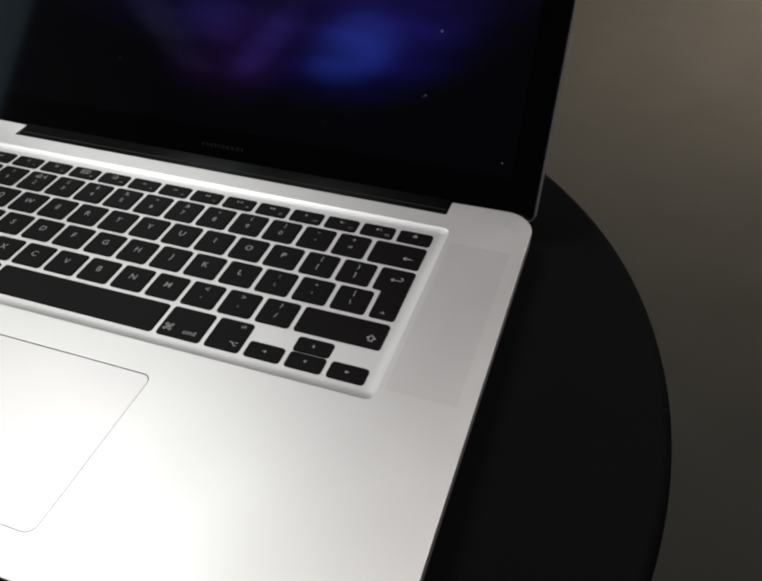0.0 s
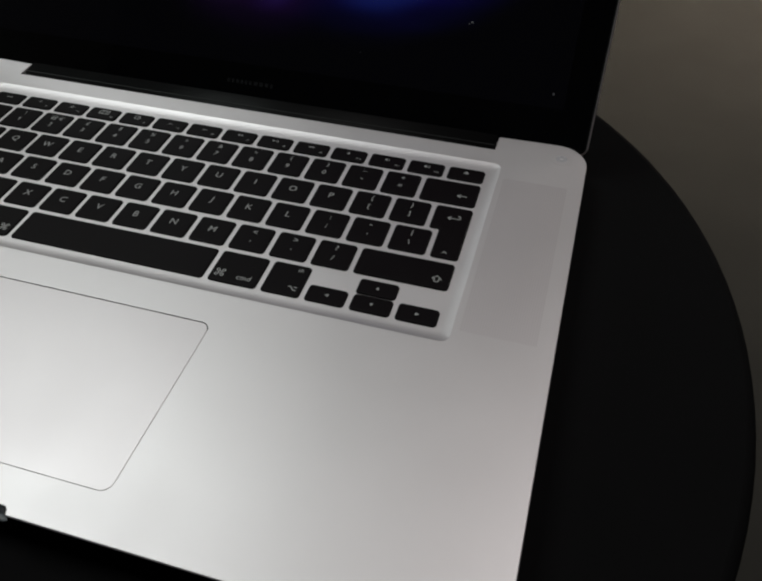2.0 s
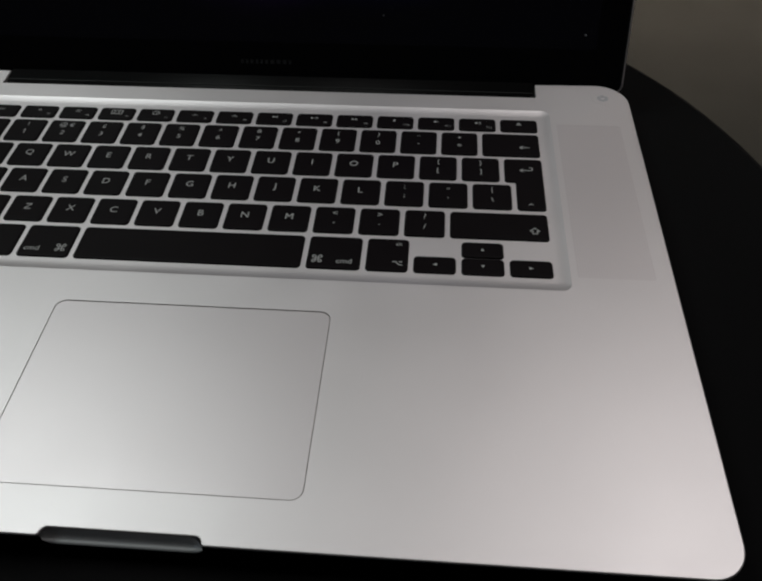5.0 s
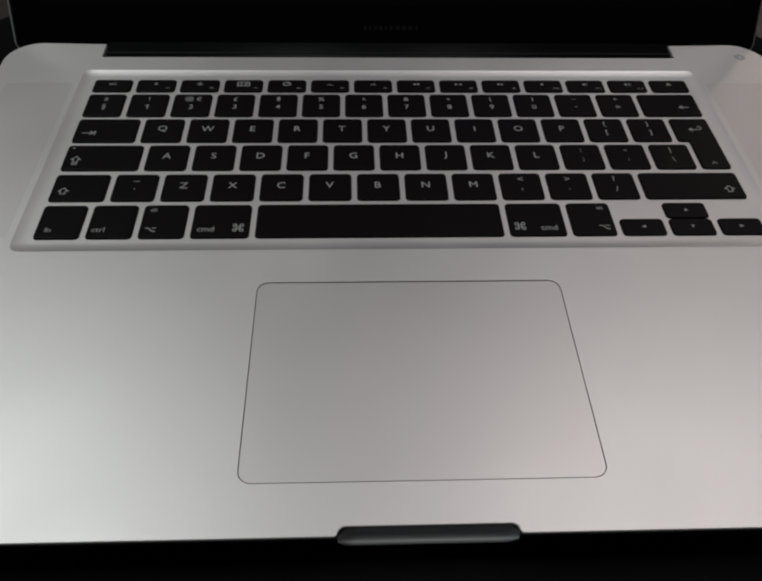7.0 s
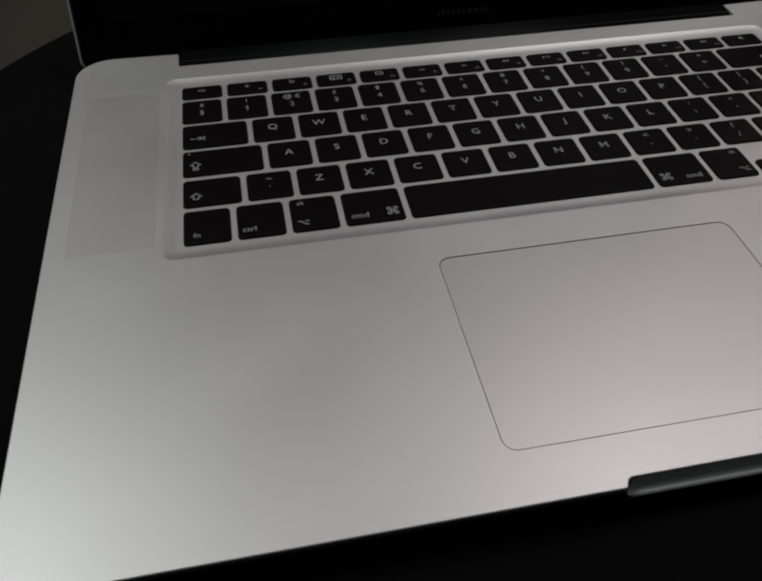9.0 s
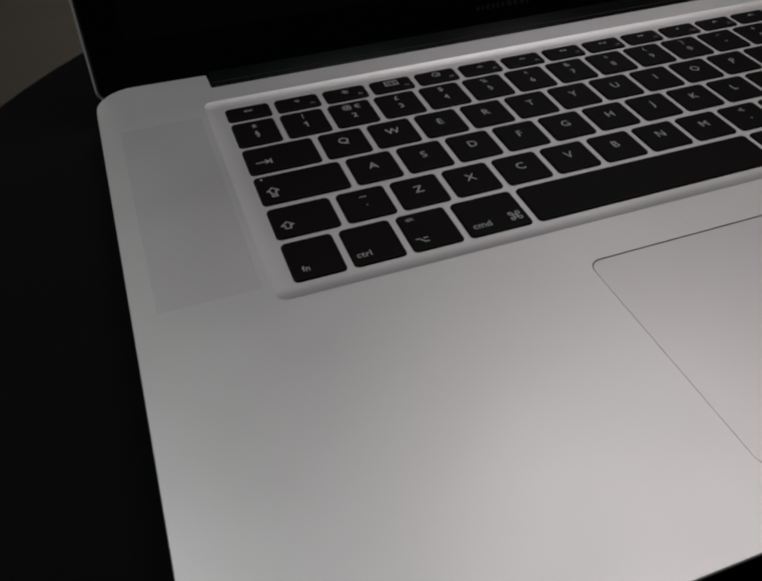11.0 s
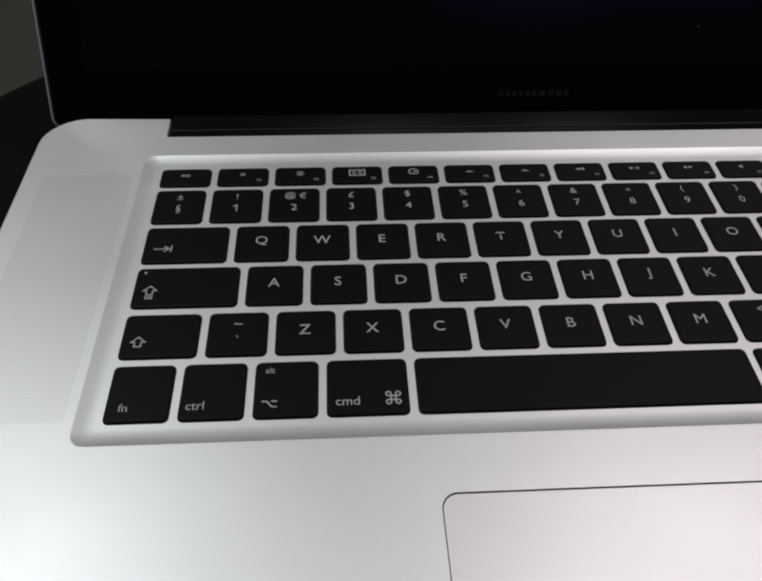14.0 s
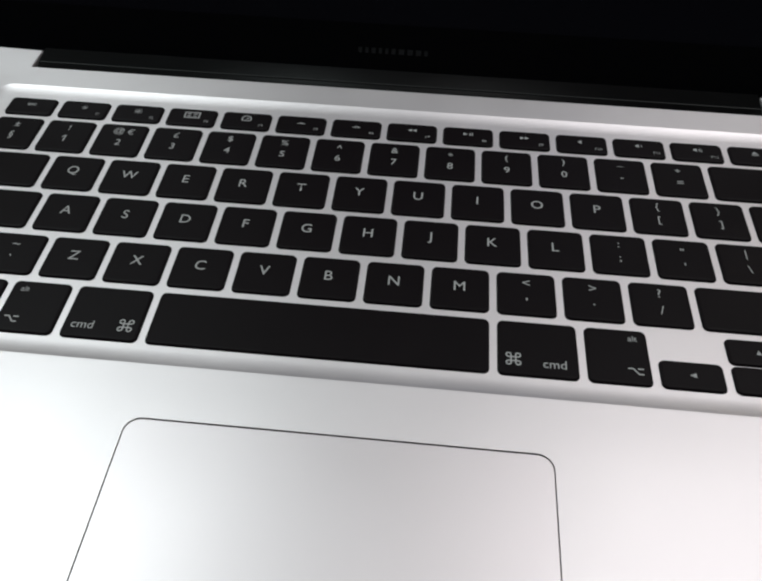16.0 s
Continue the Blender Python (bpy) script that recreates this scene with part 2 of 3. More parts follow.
def window_wall(name, along, a0, a1, depth0, depth1, w0, w1, s0, s1, number):
    """A wall with one window; along is the axis it runs on."""
    def put(bm, u0, d0, z0, u1, d1, z1):
        box(bm, *((u0, d0, z0, u1, d1, z1) if along == "x" else (d0, u0, z0, d1, u1, z1)))
    bm = bmesh.new()
    put(bm, a0, depth0, 0, w0, depth1, TOP)
    put(bm, w1, depth0, 0, a1, depth1, TOP)
    put(bm, w0, depth0, 0, w1, depth1, s0)
    put(bm, w0, depth0, s1, w1, depth1, TOP)
    tagged(part(name, bm, WALL), "beige painted wall with a window opening", "wall", kind="structure")
    mid = (depth0 + depth1) / 2
    win = tagged(new("window_%d" % number), "white framed window with a clear pane", "window", kind="structure")
    bm = bmesh.new()
    for u0, z0, u1, z1 in ((w0, s0, w0 + 0.06, s1), (w1 - 0.06, s0, w1, s1), (w0 + 0.06, s0, w1 - 0.06, s0 + 0.06), (w0 + 0.06, s1 - 0.06, w1 - 0.06, s1)):
        put(bm, u0, mid - 0.03, z0, u1, mid + 0.03, z1)
    part("window_frame", bm, FRAME, win)
    bm = bmesh.new()
    put(bm, w0 + 0.06, mid - 0.003, s0 + 0.06, w1 - 0.06, mid + 0.003, s1 - 0.06)
    part("pane", bm, PANE, win).visible_shadow = False


window_wall("wall_west", "y", Y0, Y1, X0 - 0.2, X0, -2.09, -1.29, 0.8, 2.2, 1)
# the north window is unseen, added as an opening for the floor lamp
window_wall("wall_north", "x", X0 - 0.2, X1 + 0.2, Y1, Y1 + 0.2, 0.95, 2.25, 0.15, 1.75, 2)

panel = tagged(new("ceiling_light"), "square flat white ceiling panel lamp", "lamp", "ceiling panel lamps")
bm = bmesh.new()
for x0, y0, x1, y1 in ((-0.6, -0.6, -0.575, 0.6), (0.575, -0.6, 0.6, 0.6), (-0.575, -0.6, 0.575, -0.575), (-0.575, 0.575, 0.575, 0.6)):
    box(bm, x0, y0, -0.045, x1, y1, 0.0)
part("frame", bm, FRAME, panel)
bm = bmesh.new()
box(bm, -0.575, -0.575, -0.04, 0.575, 0.575, -0.03)
part("diffuser", bm, DIFFUSER, panel)
panel.location = (*PANELS[0][:2], TOP)
copy_thing(panel, pose(*PANELS[1][:2], TOP))

# ---- round table ----
TZ = 0.504
TX, TY, TR = -0.0089, 0.1209, 0.2684
table = tagged(new("round_table"), "small round black table with a matt top", "table")
table.location = (TX, TY, 0)
bm = stack([(disc(0, 0, TR - 0.006, 128), TZ - 0.028), (disc(0, 0, TR - 0.001, 128), TZ - 0.025), (disc(0, 0, TR, 128), TZ - 0.02),
            (disc(0, 0, TR, 128), TZ - 0.005), (disc(0, 0, TR - 0.0015, 128), TZ - 0.0015), (disc(0, 0, TR - 0.005, 128), TZ)])
part("tabletop", bm, TABLE, table)
part("column", stack([(disc(0, 0, 0.03), 0.02), (disc(0, 0, 0.026), 0.05), (disc(0, 0, 0.026), TZ - 0.05), (disc(0, 0, 0.06), TZ - 0.0285)]), METAL_BLACK, table)
part("base_plate", stack([(disc(0, 0, 0.2), 0.0), (disc(0, 0, 0.2), 0.012), (disc(0, 0, 0.19), 0.0195)]), METAL_BLACK, table)

# ---- laptop ----
# Millimetres on the deck are turned to metres by S; z is counted from the deck's top.
S = 0.001
DECK = 0.014
laptop = tagged(new("laptop"), "silver aluminium laptop with black keys, open on a round black table", "laptop")
laptop.location = (0, 0, TZ)


def mm(loop):
    return [(x * S, y * S) for x, y in loop]


def dz(z):
    return DECK + z * S


outer = fillet([(-182.4, -2.9, 11), (-24.9, -2.9, 1.2), (-23.9, -0.1, 2.2), (23.9, -0.1, 2.2), (24.9, -2.9, 1.2), (182.4, -2.9, 11), (182.4, 247.0, 15.5),
                (137.4, 245.6, 0.6), (137.2, 234.2, 0.6), (-137.2, 234.2, 0.6), (-137.4, 245.6, 0.6), (-182.4, 247.0, 15.5)], 8)
WELL = 0.8
well = rounded(-142.9, 104.6, 142.9, 222.8, 4.0, 8)
pad_hole = rounded(-52.84, 12.95, 52.44, 88.86, 4.2, 8)
grille_left = rounded(-175.2, 112.0, -145.4, 212.0, 0.6, 2)
grille_right = rounded(145.4, 112.0, 175.2, 212.0, 0.6, 2)


def deck():
    """The machined upper case: one skin with the key well, the pad's opening and the loudspeaker openings cut into it."""
    bm = bmesh.new()
    top = ring(bm, mm(inset(outer, 0.45)), dz(0))
    holes = [ring(bm, mm(l), dz(0)) for l in (well, pad_hole, grille_left, grille_right)]
    edges = []
    for r in (top, *holes):
        edges += [bm.edges.new((r[i - 1], r[i])) for i in range(len(r))]
    bmesh.ops.triangle_fill(bm, use_beauty=True, use_dissolve=False, edges=edges, normal=(0, 0, 1))
    a = ring(bm, mm(inset(outer, 0.12)), dz(-0.12))
    b = ring(bm, mm(outer), dz(-0.5))
    # the sides stand upright, the front leans in
    c = ring(bm, mm([(x, y + (0.5 if y < 0 else 0)) for x, y in inset(outer, 0.06)]), dz(-1.6))
    e = ring(bm, mm([(x, y + (2.6 if y < 0 else 0)) for x, y in inset(outer, 0.2)]), dz(-8.0))
    bridge(bm, a, top), bridge(bm, b, a), bridge(bm, c, b), bridge(bm, e, c)
    last = holes[0]
    for d, z in [(0.15, -0.02)] + [(5.2 * i / 9, -WELL * (1 - (1 - i / 9) ** 2)) for i in range(1, 10)]:
        r = ring(bm, mm(rounded(-142.9 + d, 104.6 + d, 142.9 - d, 222.8 - d, 4.0 - 0.45 * d, 8)), dz(z))
        bridge(bm, r, last)
        last = r
    bm.faces.new(last)
    for h, l in ((holes[1], pad_hole), (holes[2], grille_left), (holes[3], grille_right)):
        bridge(bm, ring(bm, mm(l), dz(-1.2)), h, False)
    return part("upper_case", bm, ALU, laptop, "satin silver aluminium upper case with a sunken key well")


deck()
low = rounded(-182.2, -0.1, 182.2, 246.6, 12, 8)
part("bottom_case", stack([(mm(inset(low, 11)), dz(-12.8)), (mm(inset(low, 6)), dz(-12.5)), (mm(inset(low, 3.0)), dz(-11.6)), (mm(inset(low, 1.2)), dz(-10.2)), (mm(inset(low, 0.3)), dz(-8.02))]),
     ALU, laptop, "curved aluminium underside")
foot = stack([(mm(disc(0, 0, 7, 24)), 0.0), (mm(disc(0, 0, 7, 24)), 0.0009), (mm(disc(0, 0, 6.4, 24)), dz(-12.75))])
foot_mesh = part("rubber_foot", foot, RUBBER, laptop, "round black rubber foot", (-0.15, 0.03, 0)).data
for x, y in ((0.15, 0.03), (-0.15, 0.21), (0.15, 0.21)):
    shared("rubber_foot", foot_mesh, laptop, (x, y, 0), "round black rubber foot")

# thumb scoop in the front edge; its shade is put into the colour
bm = bmesh.new()
profile = [(y - 1.4, z) for y, z in ((1.25, -0.7), (1.2, -2.3), (0.95, -3.7), (0.3, -4.7), (-0.6, -5.15), (-1.45, -5.3), (-1.35, -6.0))]
cols = []
for i in range(25):
    x = -24.6 + 49.2 * i / 24
    pull = max(0.0, (abs(x) - 21.8) / 2.8) ** 2
    cols.append([bm.verts.new((x * S, (y - pull * (y + 2.7) * 0.9) * S, dz(z * (1 - 0.35 * pull)))) for y, z in profile])
for a, b in zip(cols, cols[1:]):
    for j in range(len(profile) - 1):
        bm.faces.new((a[j], b[j], b[j + 1], a[j + 1]))
part("thumb_scoop", bm, ALU_SHADE, laptop, "scooped finger notch in the front edge, shade in its colour", smooth=True)

# trackpad, loudspeaker grilles, power button
pad = rounded(-52.63, 13.12, 52.23, 88.5, 4.0, 8)
part("trackpad", stack([(mm(pad), dz(-0.79)), (mm(pad), dz(-0.2)), (mm(inset(pad, 0.15)), dz(-0.06))]), ALU_PAD, laptop, "smooth silver glass trackpad")
bm = bmesh.new()
box(bm, -0.0528, 0.013, dz(-1.0), 0.0524, 0.0888, dz(-0.8))
part("trackpad_gap", bm, GAP, laptop, "thin dark gap round the trackpad")
for l in (grille_left, grille_right):
    part("speaker_grille", stack([(mm(inset(l, 0.01)), dz(-1.0)), (mm(inset(l, 0.01)), dz(-0.05))]), GRILLE, laptop, "finely drilled loudspeaker grille")


def strokes(bm, lines, w, z=0.0):
    """Flat ribbons of width w along polylines, in millimetres, each a hair above the one before."""
    for n, line in enumerate(lines):
        pts = [Vector(p) for p in line]
        closed = (pts[0] - pts[-1]).length < 1e-6
        if closed:
            pts.pop()
        rows = []
        for i, p in enumerate(pts):
            a = pts[i - 1] if i or closed else None
            b = pts[(i + 1) % len(pts)] if i + 1 < len(pts) or closed else None
            e = (p - a).normalized() if a else (b - p).normalized()
            g = (b - p).normalized() if b else e
            q = Vector((-e.y - g.y, e.x + g.x)).normalized()
            q *= w / 2 / max(0.4, q.dot(Vector((-e.y, e.x))))
            rows.append([bm.verts.new(((p.x + k * q.x) * S, (p.y + k * q.y) * S, z + n * 0.000006)) for k in (-1, 1)])
        for i in range(0 if closed else 1, len(rows)):
            bm.faces.new((rows[i - 1][0], rows[i][0], rows[i][1], rows[i - 1][1]))


def arc(cx, cy, r, a0, a1, n=10):
    return [(cx + r * math.cos(radians(a0 + (a1 - a0) * i / n)), cy + r * math.sin(radians(a0 + (a1 - a0) * i / n))) for i in range(n + 1)]


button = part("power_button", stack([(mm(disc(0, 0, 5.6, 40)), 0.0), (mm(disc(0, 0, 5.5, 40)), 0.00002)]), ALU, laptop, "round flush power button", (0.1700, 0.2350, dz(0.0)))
bm = bmesh.new()
strokes(bm, [arc(0, 0, 1.8, 125, 415, 18), [(0, 0.4), (0, 2.7)]], 1.8)
part("power_symbol", bm, SYMBOL, button, "grey power symbol", (0, 0, 0.00005))

# ---- lid ----
TILT = 24.5
lid_shape = fillet([(-181.7, -4.0, 4.5), (181.7, -4.0, 4.5), (181.7, 238, 9), (-181.7, 238, 9)], 8)


def upright(loops, mat, name, parent, label):
    """A stack of outlines that stands in the lid's own plane, front to -y."""
    bm = stack([(mm(l), z * S) for l, z in loops])
    bmesh.ops.rotate(bm, verts=bm.verts, matrix=Matrix.Rotation(radians(90), 3, "X"))
    return part(name, bm, mat, parent, label)


lid = upright([(inset(lid_shape, 1.5), -6.5), (inset(lid_shape, 0.3), -5.6), (lid_shape, -4.2), (lid_shape, -0.5), (inset(lid_shape, 0.3), -0.15), (inset(lid_shape, 0.8), 0)], ALU, "lid", laptop, "thin aluminium screen lid, tilted back")
lid.location, lid.rotation_euler = (0, 0.2466, dz(0)), (radians(-TILT), 0, 0)
upright([(inset(lid_shape, 0.9), 0.01), (inset(lid_shape, 0.9), 0.12), (inset(lid_shape, 1.1), 0.2)], RUBBER, "seal", lid, "black rubber seal round the glass")
upright([(inset(lid_shape, 1.6), 0.15), (inset(lid_shape, 1.6), 0.42), (inset(lid_shape, 1.8), 0.5)], GLASS, "bezel", lid, "glossy black glass screen bezel")
shown = rounded(-166, 17, 166, 224, 0.3, 1)
upright([(shown, 0.4), (shown, 0.55)], DISPLAY, "display", lid, "dark screen showing a blue and violet nebula")
bm = bmesh.new()
random.seed(4)
x = -13.5
while x < 13:
    w = random.uniform(1.2, 2.3)
    strokes(bm, [[(x, 7.4), (x + w, 7.4)]], 2.0)
    x += w + 1.1
bmesh.ops.rotate(bm, verts=bm.verts, matrix=Matrix.Rotation(radians(90), 3, "X"))
part("bezel_print", bm, GREY_PRINT, lid, "faint grey print on the bezel", (0, -0.00056, 0))
for x, z, r in ((119, 84, 0.8), (115, 52, 0.6), (113.6, 51.2, 0.35), (160, 24, 0.6), (60, 31, 0.25), (-70, 48, 0.3)):
    bm = bmesh.new()
    bm.faces.new([bm.verts.new((r * random.uniform(0.6, 1.2) * math.cos(2 * math.pi * i / 7) * S, 0, r * random.uniform(0.6, 1.2) * math.sin(2 * math.pi * i / 7) * S)) for i in range(7)])
    part("dust_speck", bm, DUST, lid, "pale dust speck on the glass", (x * S, -0.0006, z * S))

# hinge cover in the notch at the rear edge
prof = [(y + 2.6, z) for y, z in ((232.3, -6), (232.3, -3.0), (232.5, -2.2), (233.1, -1.4), (234.1, -0.8), (235.4, -0.4), (237.2, -0.1), (240, 0.2), (244, 0.6), (247.5, 0.4), (250, -1.5), (250, -6))]
bm = bmesh.new()
ends = [[bm.verts.new((x * S, y * S, dz(z))) for y, z in prof] for x in (-136.4, 136.4)]
for j in range(len(prof)):
    bm.faces.new((ends[0][j - 1], ends[1][j - 1], ends[1][j], ends[0][j]))
bm.faces.new(ends[0]), bm.faces.new(ends[1])
part("hinge_cover", bm, HINGE, laptop, "long black plastic hinge cover", smooth=True)
bm = bmesh.new()
box(bm, -0.1362, 0.2379, dz(-0.75), 0.1362, 0.2385, dz(-0.15))
part("hinge_seam", bm, METAL_BLACK, laptop, "dark seam along the hinge cover")

# ---- keys ----
U = 18.96
GAPX = 2.05
ROWS = {"f": (205.3, 215.0), "n": (186.55, 203.4), "q": (168.35, 184.7), "a": (150.05, 166.4), "z": (131.65, 147.65), "b": (111.2, 129.45)}
KEY_TOP, KEY_FOOT = 0.0, -WELL - 0.06
key_meshes, text_meshes = {}, {}


def cap(loop_of):
    bm = stack([(mm(loop_of(0.0)), KEY_FOOT * S), (mm(loop_of(0.12)), (KEY_TOP - 0.42) * S), (mm(loop_of(0.26)), (KEY_TOP - 0.2) * S), (mm(loop_of(0.48)), (KEY_TOP - 0.06) * S), (mm(loop_of(0.8)), KEY_TOP * S)], True, False)
    me = bpy.data.meshes.new("key")
    bmesh.ops.recalc_face_normals(bm, faces=bm.faces)
    bm.to_mesh(me)
    bm.free()
    me.materials.append(KEY)
    return me


def key(x0, y0, x1, y1):
    """One key cap between these edges, its origin at its middle."""
    w, h = round(x1 - x0, 2), round(y1 - y0, 2)
    if (w, h) not in key_meshes:
        base = rounded(-w / 2, -h / 2, w / 2, h / 2, 1.7, 4)
        key_meshes[w, h] = cap(lambda d: inset(base, d))
    return shared("key", key_meshes[w, h], laptop, ((x0 + x1) / 2 * S, (y0 + y1) / 2 * S, DECK))


def lettering(text, size):
    """The flat mesh of a short text, centred."""
    if (text, size) not in text_meshes:
        cu = bpy.data.curves.new("legend", "FONT")
        cu.body, cu.size, cu.align_x, cu.align_y, cu.resolution_u = text, size * S, "CENTER", "CENTER", 3
        cu.offset = 0.00001 if size > 2.5 else 0.0
        ob = bpy.data.objects.new("legend", cu)
        me = bpy.data.meshes.new_from_object(ob)
        bpy.data.objects.remove(ob)
        bpy.data.curves.remove(cu)
        me.name = "legend"
        me.materials.clear()
        me.materials.append(LEGEND)
        mid = [(min(v.co[i] for v in me.vertices) + max(v.co[i] for v in me.vertices)) / 2 for i in (0, 1)]
        me.transform(Matrix.Translation((-mid[0], -mid[1], 0)))
        text_meshes[text, size] = me
    return text_meshes[text, size]


def write(k, text, x, y, size):
    shared("legend", lettering(text, size), k, (x * S, y * S, (KEY_TOP + 0.04) * S))


def draw(k, name, lines, w, x=0, y=0):
    bm = bmesh.new()
    strokes(bm, [[(a + x, b + y) for a, b in l] for l in lines], w)
    part("legend", bm, LEGEND, k, place=(0, 0, (KEY_TOP + 0.04) * S))


def fill(k, outlines, x=0, y=0):
    bm = bmesh.new()
    for o in outlines:
        bm.faces.new([bm.verts.new(((a + x) * S, (b + y) * S, 0)) for a, b in o])
    part("legend", bm, LEGEND, k, place=(0, 0, (KEY_TOP + 0.04) * S))


def span(u0, u1):
    return (u0 - 7.25) * U + GAPX / 2, (u1 - 7.25) * U - GAPX / 2


def row_key(row, u0, u1):
    a, b = span(u0, u1)
    a, b = max(a, -136.1), min(b, 136.6)
    return key(a, ROWS[row][0], b, ROWS[row][1])


SHIFT = [[(0, 1.9), (-1.9, 0.1), (-0.9, 0.1), (-0.9, -1.5), (0.9, -1.5), (0.9, 0.1), (1.9, 0.1), (0, 1.9)]]
COMMAND = [[(-0.62, -1.25), (-0.62, 1.25)], [(0.62, -1.25), (0.62, 1.25)], [(-1.25, 0.62), (1.25, 0.62)], [(-1.25, -0.62), (1.25, -0.62)]]
COMMAND += [[(sx * a, sy * b) for a, b in arc(1.25, 1.25, 0.63, 180, -90, 12)] for sx in (-1, 1) for sy in (-1, 1)]
OPTION = [[(-2.0, 0.85), (-0.7, 0.85), (0.7, -0.85), (2.0, -0.85)], [(0.5, 0.85), (2.0, 0.85)]]
SUN = [arc(0, 0, 0.55, 0, 360, 10)] + [[(1.0 * math.cos(a), 1.0 * math.sin(a)), (1.45 * math.cos(a), 1.45 * math.sin(a))] for a in [math.pi * i / 4 for i in range(8)]]
SPEAKER = [(-0.9, -0.4), (-0.4, -0.4), (0.3, -1.0), (0.3, 1.0), (-0.4, 0.4), (-0.9, 0.4)]


def triangle(x, s, way=1):
    return [(x - s * way, -s), (x + s * way, 0), (x - s * way, s)]


def f_key(i):
    k = row_key("f", i * 14.5 / 14, (i + 1) * 14.5 / 14)
    y = 1.0
    if i == 0:
        write(k, "esc", 0, 0.8, 2.6)
        return
    if i == 1:
        draw(k, "sun", [[(a * 0.7, b * 0.7) for a, b in l] for l in SUN], 0.25, 0, y)
    elif i == 2:
        draw(k, "sun", SUN, 0.3, 0, y)
    elif i == 3:
        draw(k, "panes", [[(-2.6, -1.5), (2.6, -1.5), (2.6, 1.5), (-2.6, 1.5), (-2.6, -1.5)], [(-1.7, -0.6), (-0.4, -0.6)], [(0.4, -0.6), (1.7, -0.6)], [(-1.7, 0.55), (-0.4, 0.55)], [(0.4, 0.55), (1.7, 0.55)]], 0.45, 0, y)
    elif i == 4:
        draw(k, "gauge", [arc(0, 0, 1.6, -40, 220, 16), [(1.25, -1.05), (-1.25, -1.05)], [(0, -0.3), (0.8, 0.6)]], 0.4, 0, y)
    elif i in (5, 6):
        draw(k, "glow", [arc(0, -0.5, 0.5 + 0.2 * (i - 5), 0, 180, 8), [(-1.4, -0.6), (1.4, -0.6)]], 0.25, 0, y)
    elif i == 7:
        fill(k, [triangle(-0.8, 0.75, -1), triangle(0.8, 0.75, -1)], 0, y)
    elif i == 8:
        fill(k, [triangle(-0.9, 0.75), [(0.5, -0.75), (0.85, -0.75), (0.85, 0.75), (0.5, 0.75)], [(1.25, -0.75), (1.6, -0.75), (1.6, 0.75), (1.25, 0.75)]], 0, y)
    elif i == 9:
        fill(k, [triangle(-0.8, 0.75), triangle(0.8, 0.75)], 0, y)
    elif i in (10, 11, 12):
        fill(k, [SPEAKER], -0.3, y)
        if i > 10:
            draw(k, "waves", [arc(0, 0, 0.9 + 0.7 * j, -40, 40, 6) for j in range(1 if i == 11 else 2)], 0.25, 0, y)
    else:
        fill(k, [[(-1.2, 0), (1.2, 0), (0, 1.2)], [(-1.2, -0.8), (1.2, -0.8), (1.2, -0.35), (-1.2, -0.35)]], 0, y)
        return
    write(k, "F%d" % i, 5.6, -2.2, 1.7)


for i in range(14):
    f_key(i)

NUMBERS = (("§", "±"), ("1", "!"), ("2", "@"), ("3", "£"), ("4", "$"), ("5", "%"), ("6", "^"), ("7", "&"), ("8", "*"), ("9", "("), ("0", ")"), ("-", "_"), ("=", "+"))
for i, (low_sign, high_sign) in enumerate(NUMBERS):
    k = row_key("n", i, i + 1)
    if low_sign == "1":
        draw(k, "one", [[(-0.95, 0.75), (0.15, 1.5), (0.15, -1.5)]], 0.45, 0, -1.6)
    else:
        write(k, low_sign, 0, -1.6, 4.3)
    write(k, high_sign, -1.4 if high_sign == "@" else 0, 4.3, 3.9)
    if high_sign == "@":
        write(k, "€", 2.8, 4.3, 3.9)
k = row_key("n", 13, 14.5)
draw(k, "delete", [[(2.0, 0), (6.5, 0)], [(3.6, 1.2), (2.0, 0), (3.6, -1.2)]], 0.45, 2, -2)

k = row_key("q", 0, 1.5)
draw(k, "tab", [[(-8.5, 0), (-3.6, 0)], [(-5.2, 1.2), (-3.6, 0), (-5.2, -1.2)], [(-3.0, 1.4), (-3.0, -1.4)]], 0.42, -1.3, -2.0)
for i, c in enumerate("QWERTYUIOP"):
    write(row_key("q", 1.5 + i, 2.5 + i), c, -0.2, 0.8, 5.1)
for i, (low_sign, high_sign) in enumerate((("[", "{"), ("]", "}"))):
    k = row_key("q", 11.5 + i, 12.5 + i)
    write(k, low_sign, 0, -2.2, 4.0)
    write(k, high_sign, 0, 3.8, 4.0)

k = row_key("a", 0, 1.75)
draw(k, "caps", SHIFT + [[(-0.9, -2.3), (0.9, -2.3), (0.9, -3.1), (-0.9, -3.1), (-0.9, -2.3)]], 0.4, -10.4, -1.5)
fill(k, [arc(-12.7, 6.0, 0.45, 0, 324, 9)])
for i, c in enumerate("ASDFGHJKL"):
    write(row_key("a", 1.75 + i, 2.75 + i), c, -0.2, 0.8, 5.1)
for i, (low_sign, high_sign) in enumerate(((";", ":"), ("'", '"'), ("\\", "|"))):
    k = row_key("a", 10.75 + i, 11.75 + i)
    write(k, low_sign, 0, -2.2, 4.2)
    write(k, high_sign, 0, 3.8, 4.2)

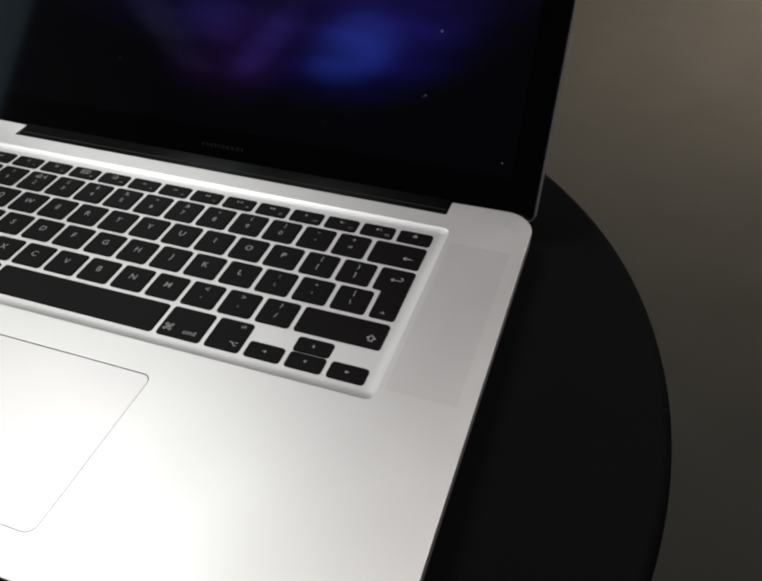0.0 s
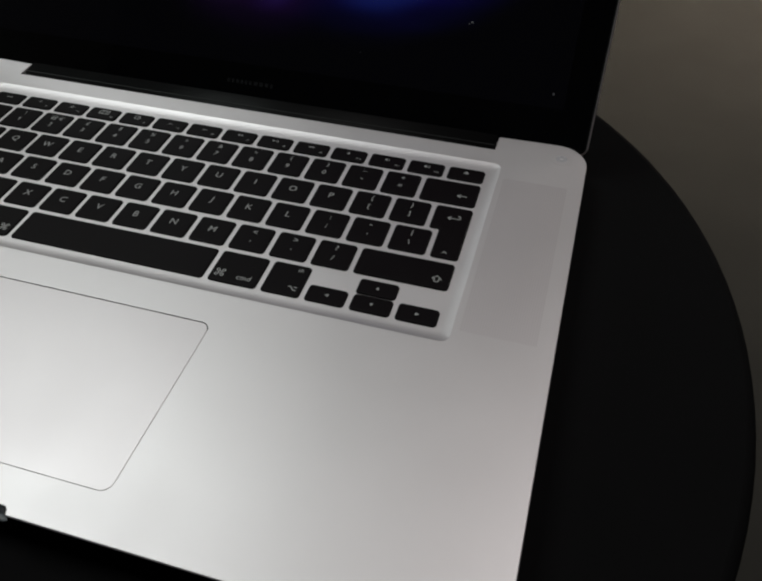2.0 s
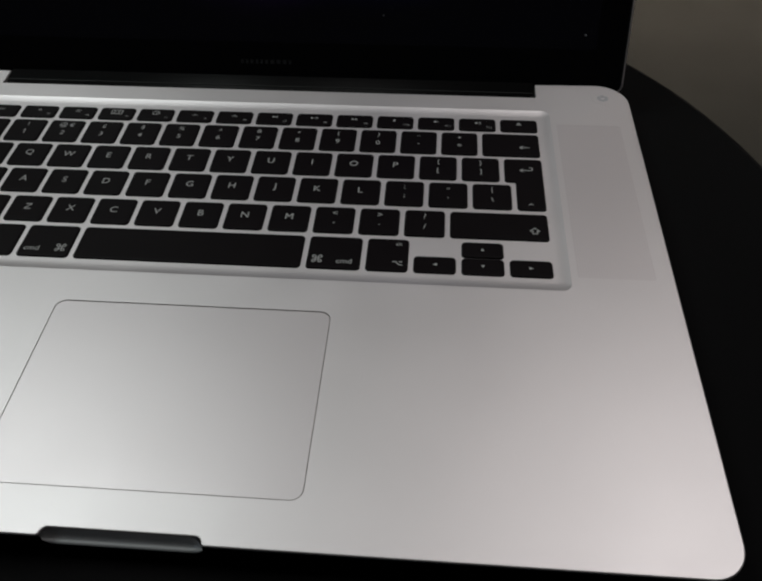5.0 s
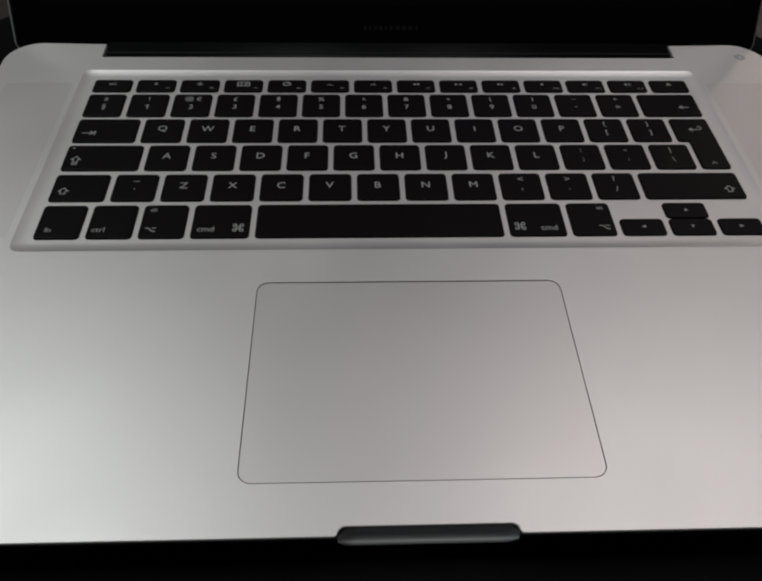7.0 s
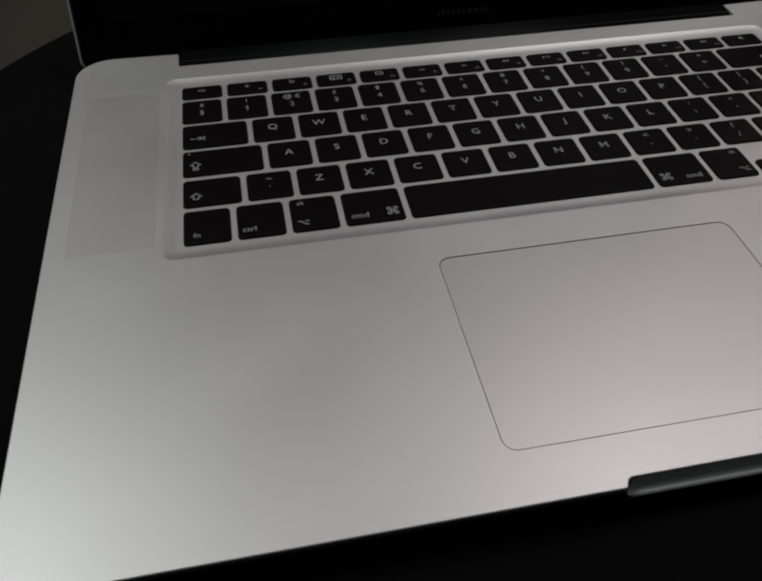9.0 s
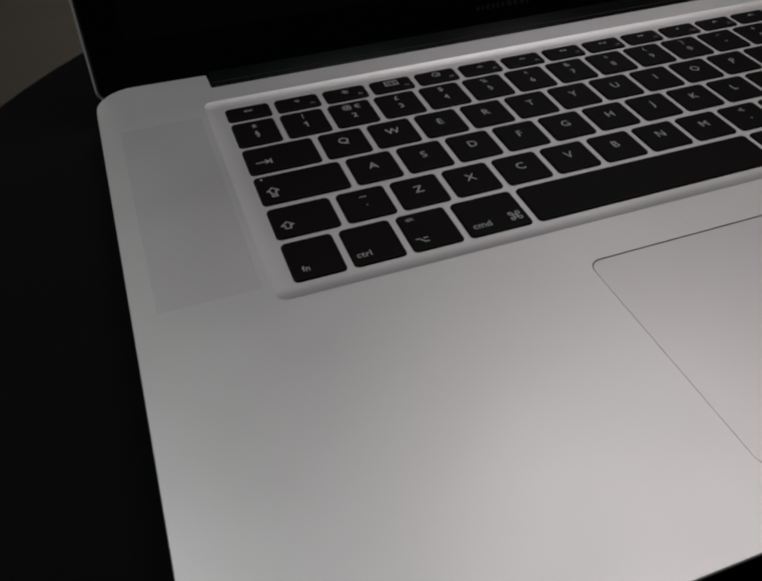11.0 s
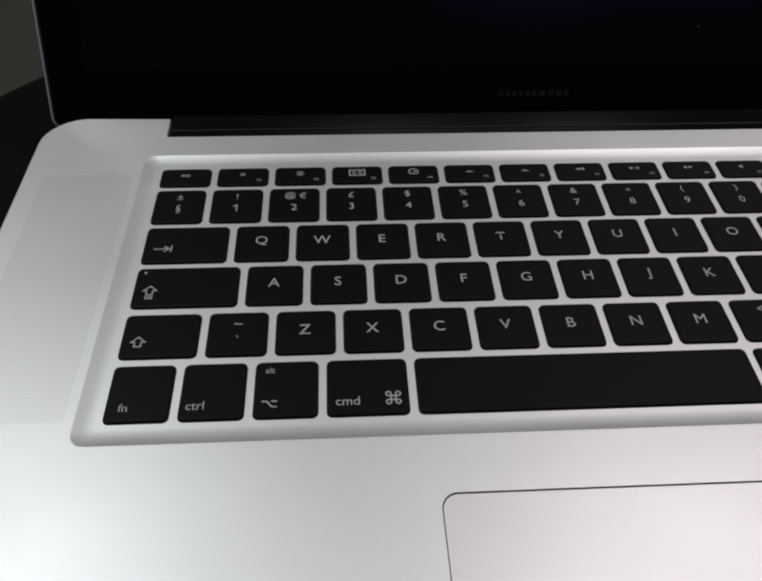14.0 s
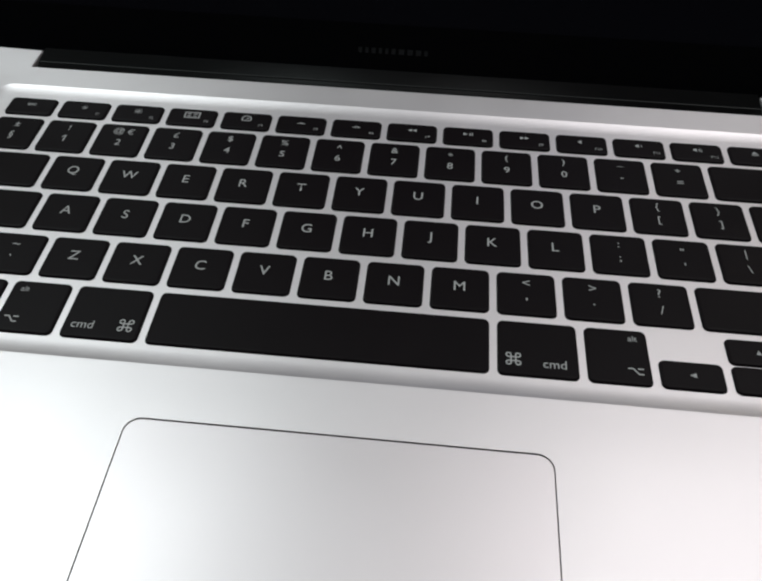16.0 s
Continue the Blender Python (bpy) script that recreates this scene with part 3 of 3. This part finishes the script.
# the two-row return key
xa, xb = span(13.5, 14.5)[0], 136.6
xl = span(13.75, 14.5)[0]
ya, ym, yb = ROWS["a"][0], ROWS["q"][0], ROWS["q"][1]
cx, cy = (xa + xb) / 2, (ya + yb) / 2
ell = fillet([(xl - cx, ya - cy, 1.7), (xb - cx, ya - cy, 1.7), (xb - cx, yb - cy, 1.7), (xa - cx, yb - cy, 1.7), (xa - cx, ym - cy, 1.5), (xl - cx, ym - cy, 0.8)], 4)
k = shared("key", cap(lambda d: inset(ell, d)), laptop, (cx * S, cy * S, DECK), "tall angled return key")
draw(k, "return", [[(-3.0, 0), (1.8, 0), (2.4, 0.5), (2.4, 1.6), (1.8, 2.1), (1.0, 2.1)], [(-1.6, 1.1), (-3.0, 0), (-1.6, -1.1)]], 0.42, 1.5, 9.0)
draw(k, "enter", [[(-1, -0.8), (0, 0.2), (1, -0.8)]], 0.4, 2.0, -13.5)

k = row_key("z", 0, 1.25)
draw(k, "shift", SHIFT, 0.4, -5.8, -2.4)
k = row_key("z", 1.25, 2.25)
write(k, "`", 0, -1.2, 4.2)
write(k, "~", 0, 3.4, 4.4)
for i, c in enumerate("ZXCVBNM"):
    write(row_key("z", 2.25 + i, 3.25 + i), c, -0.2, 0.8, 5.1)
for i, (low_sign, high_sign) in enumerate(((",", "<"), (".", ">"), ("/", "?"))):
    k = row_key("z", 9.25 + i, 10.25 + i)
    write(k, low_sign, 0, -2.2, 4.4)
    write(k, high_sign, 0, 4.0, 4.4)
k = row_key("z", 12.25, 14.5)
draw(k, "shift", SHIFT, 0.42, 14.5, -2.6)

k = row_key("b", 0, 1)
write(k, "fn", -3.6, -4.6, 3.4)
k = row_key("b", 1, 2)
write(k, "ctrl", -4.2, -4.6, 3.6)
k = row_key("b", 2, 3)
write(k, "alt", -4.4, 6.0, 2.6)
draw(k, "option", OPTION, 0.42, -4.2, -4.8)
k = row_key("b", 3, 4.25)
write(k, "cmd", -5.3, -4.6, 3.8)
draw(k, "command", COMMAND, 0.42, 6.6, -4.0)
row_key("b", 4.25, 9.25)
k = row_key("b", 9.25, 10.5)
write(k, "cmd", 4.3, -4.8, 3.8)
draw(k, "command", COMMAND, 0.42, -6.6, -4.0)
k = row_key("b", 10.5, 11.5)
write(k, "alt", 4.4, 6.0, 2.6)
draw(k, "option", OPTION, 0.42, 4.2, -4.8)
y0, y1 = ROWS["b"]
half_top = y0 + 9.2
for u, way in ((11.5, -1), (13.5, 1)):
    a, b = span(u, u + 1)
    k = key(a, y0, min(b, 136.6), half_top)
    fill(k, [[(-0.9 * way, -0.75), (0.9 * way, 0), (-0.9 * way, 0.75)]])
a, b = span(12.5, 13.5)
k = key(a, y0, b, half_top - 0.1)
fill(k, [[(-0.75, 0.7), (0, -0.8), (0.75, 0.7)]])
k = key(a, half_top + 0.25, b, y1)
fill(k, [[(-0.75, -0.7), (0.75, -0.7), (0, 0.8)]])
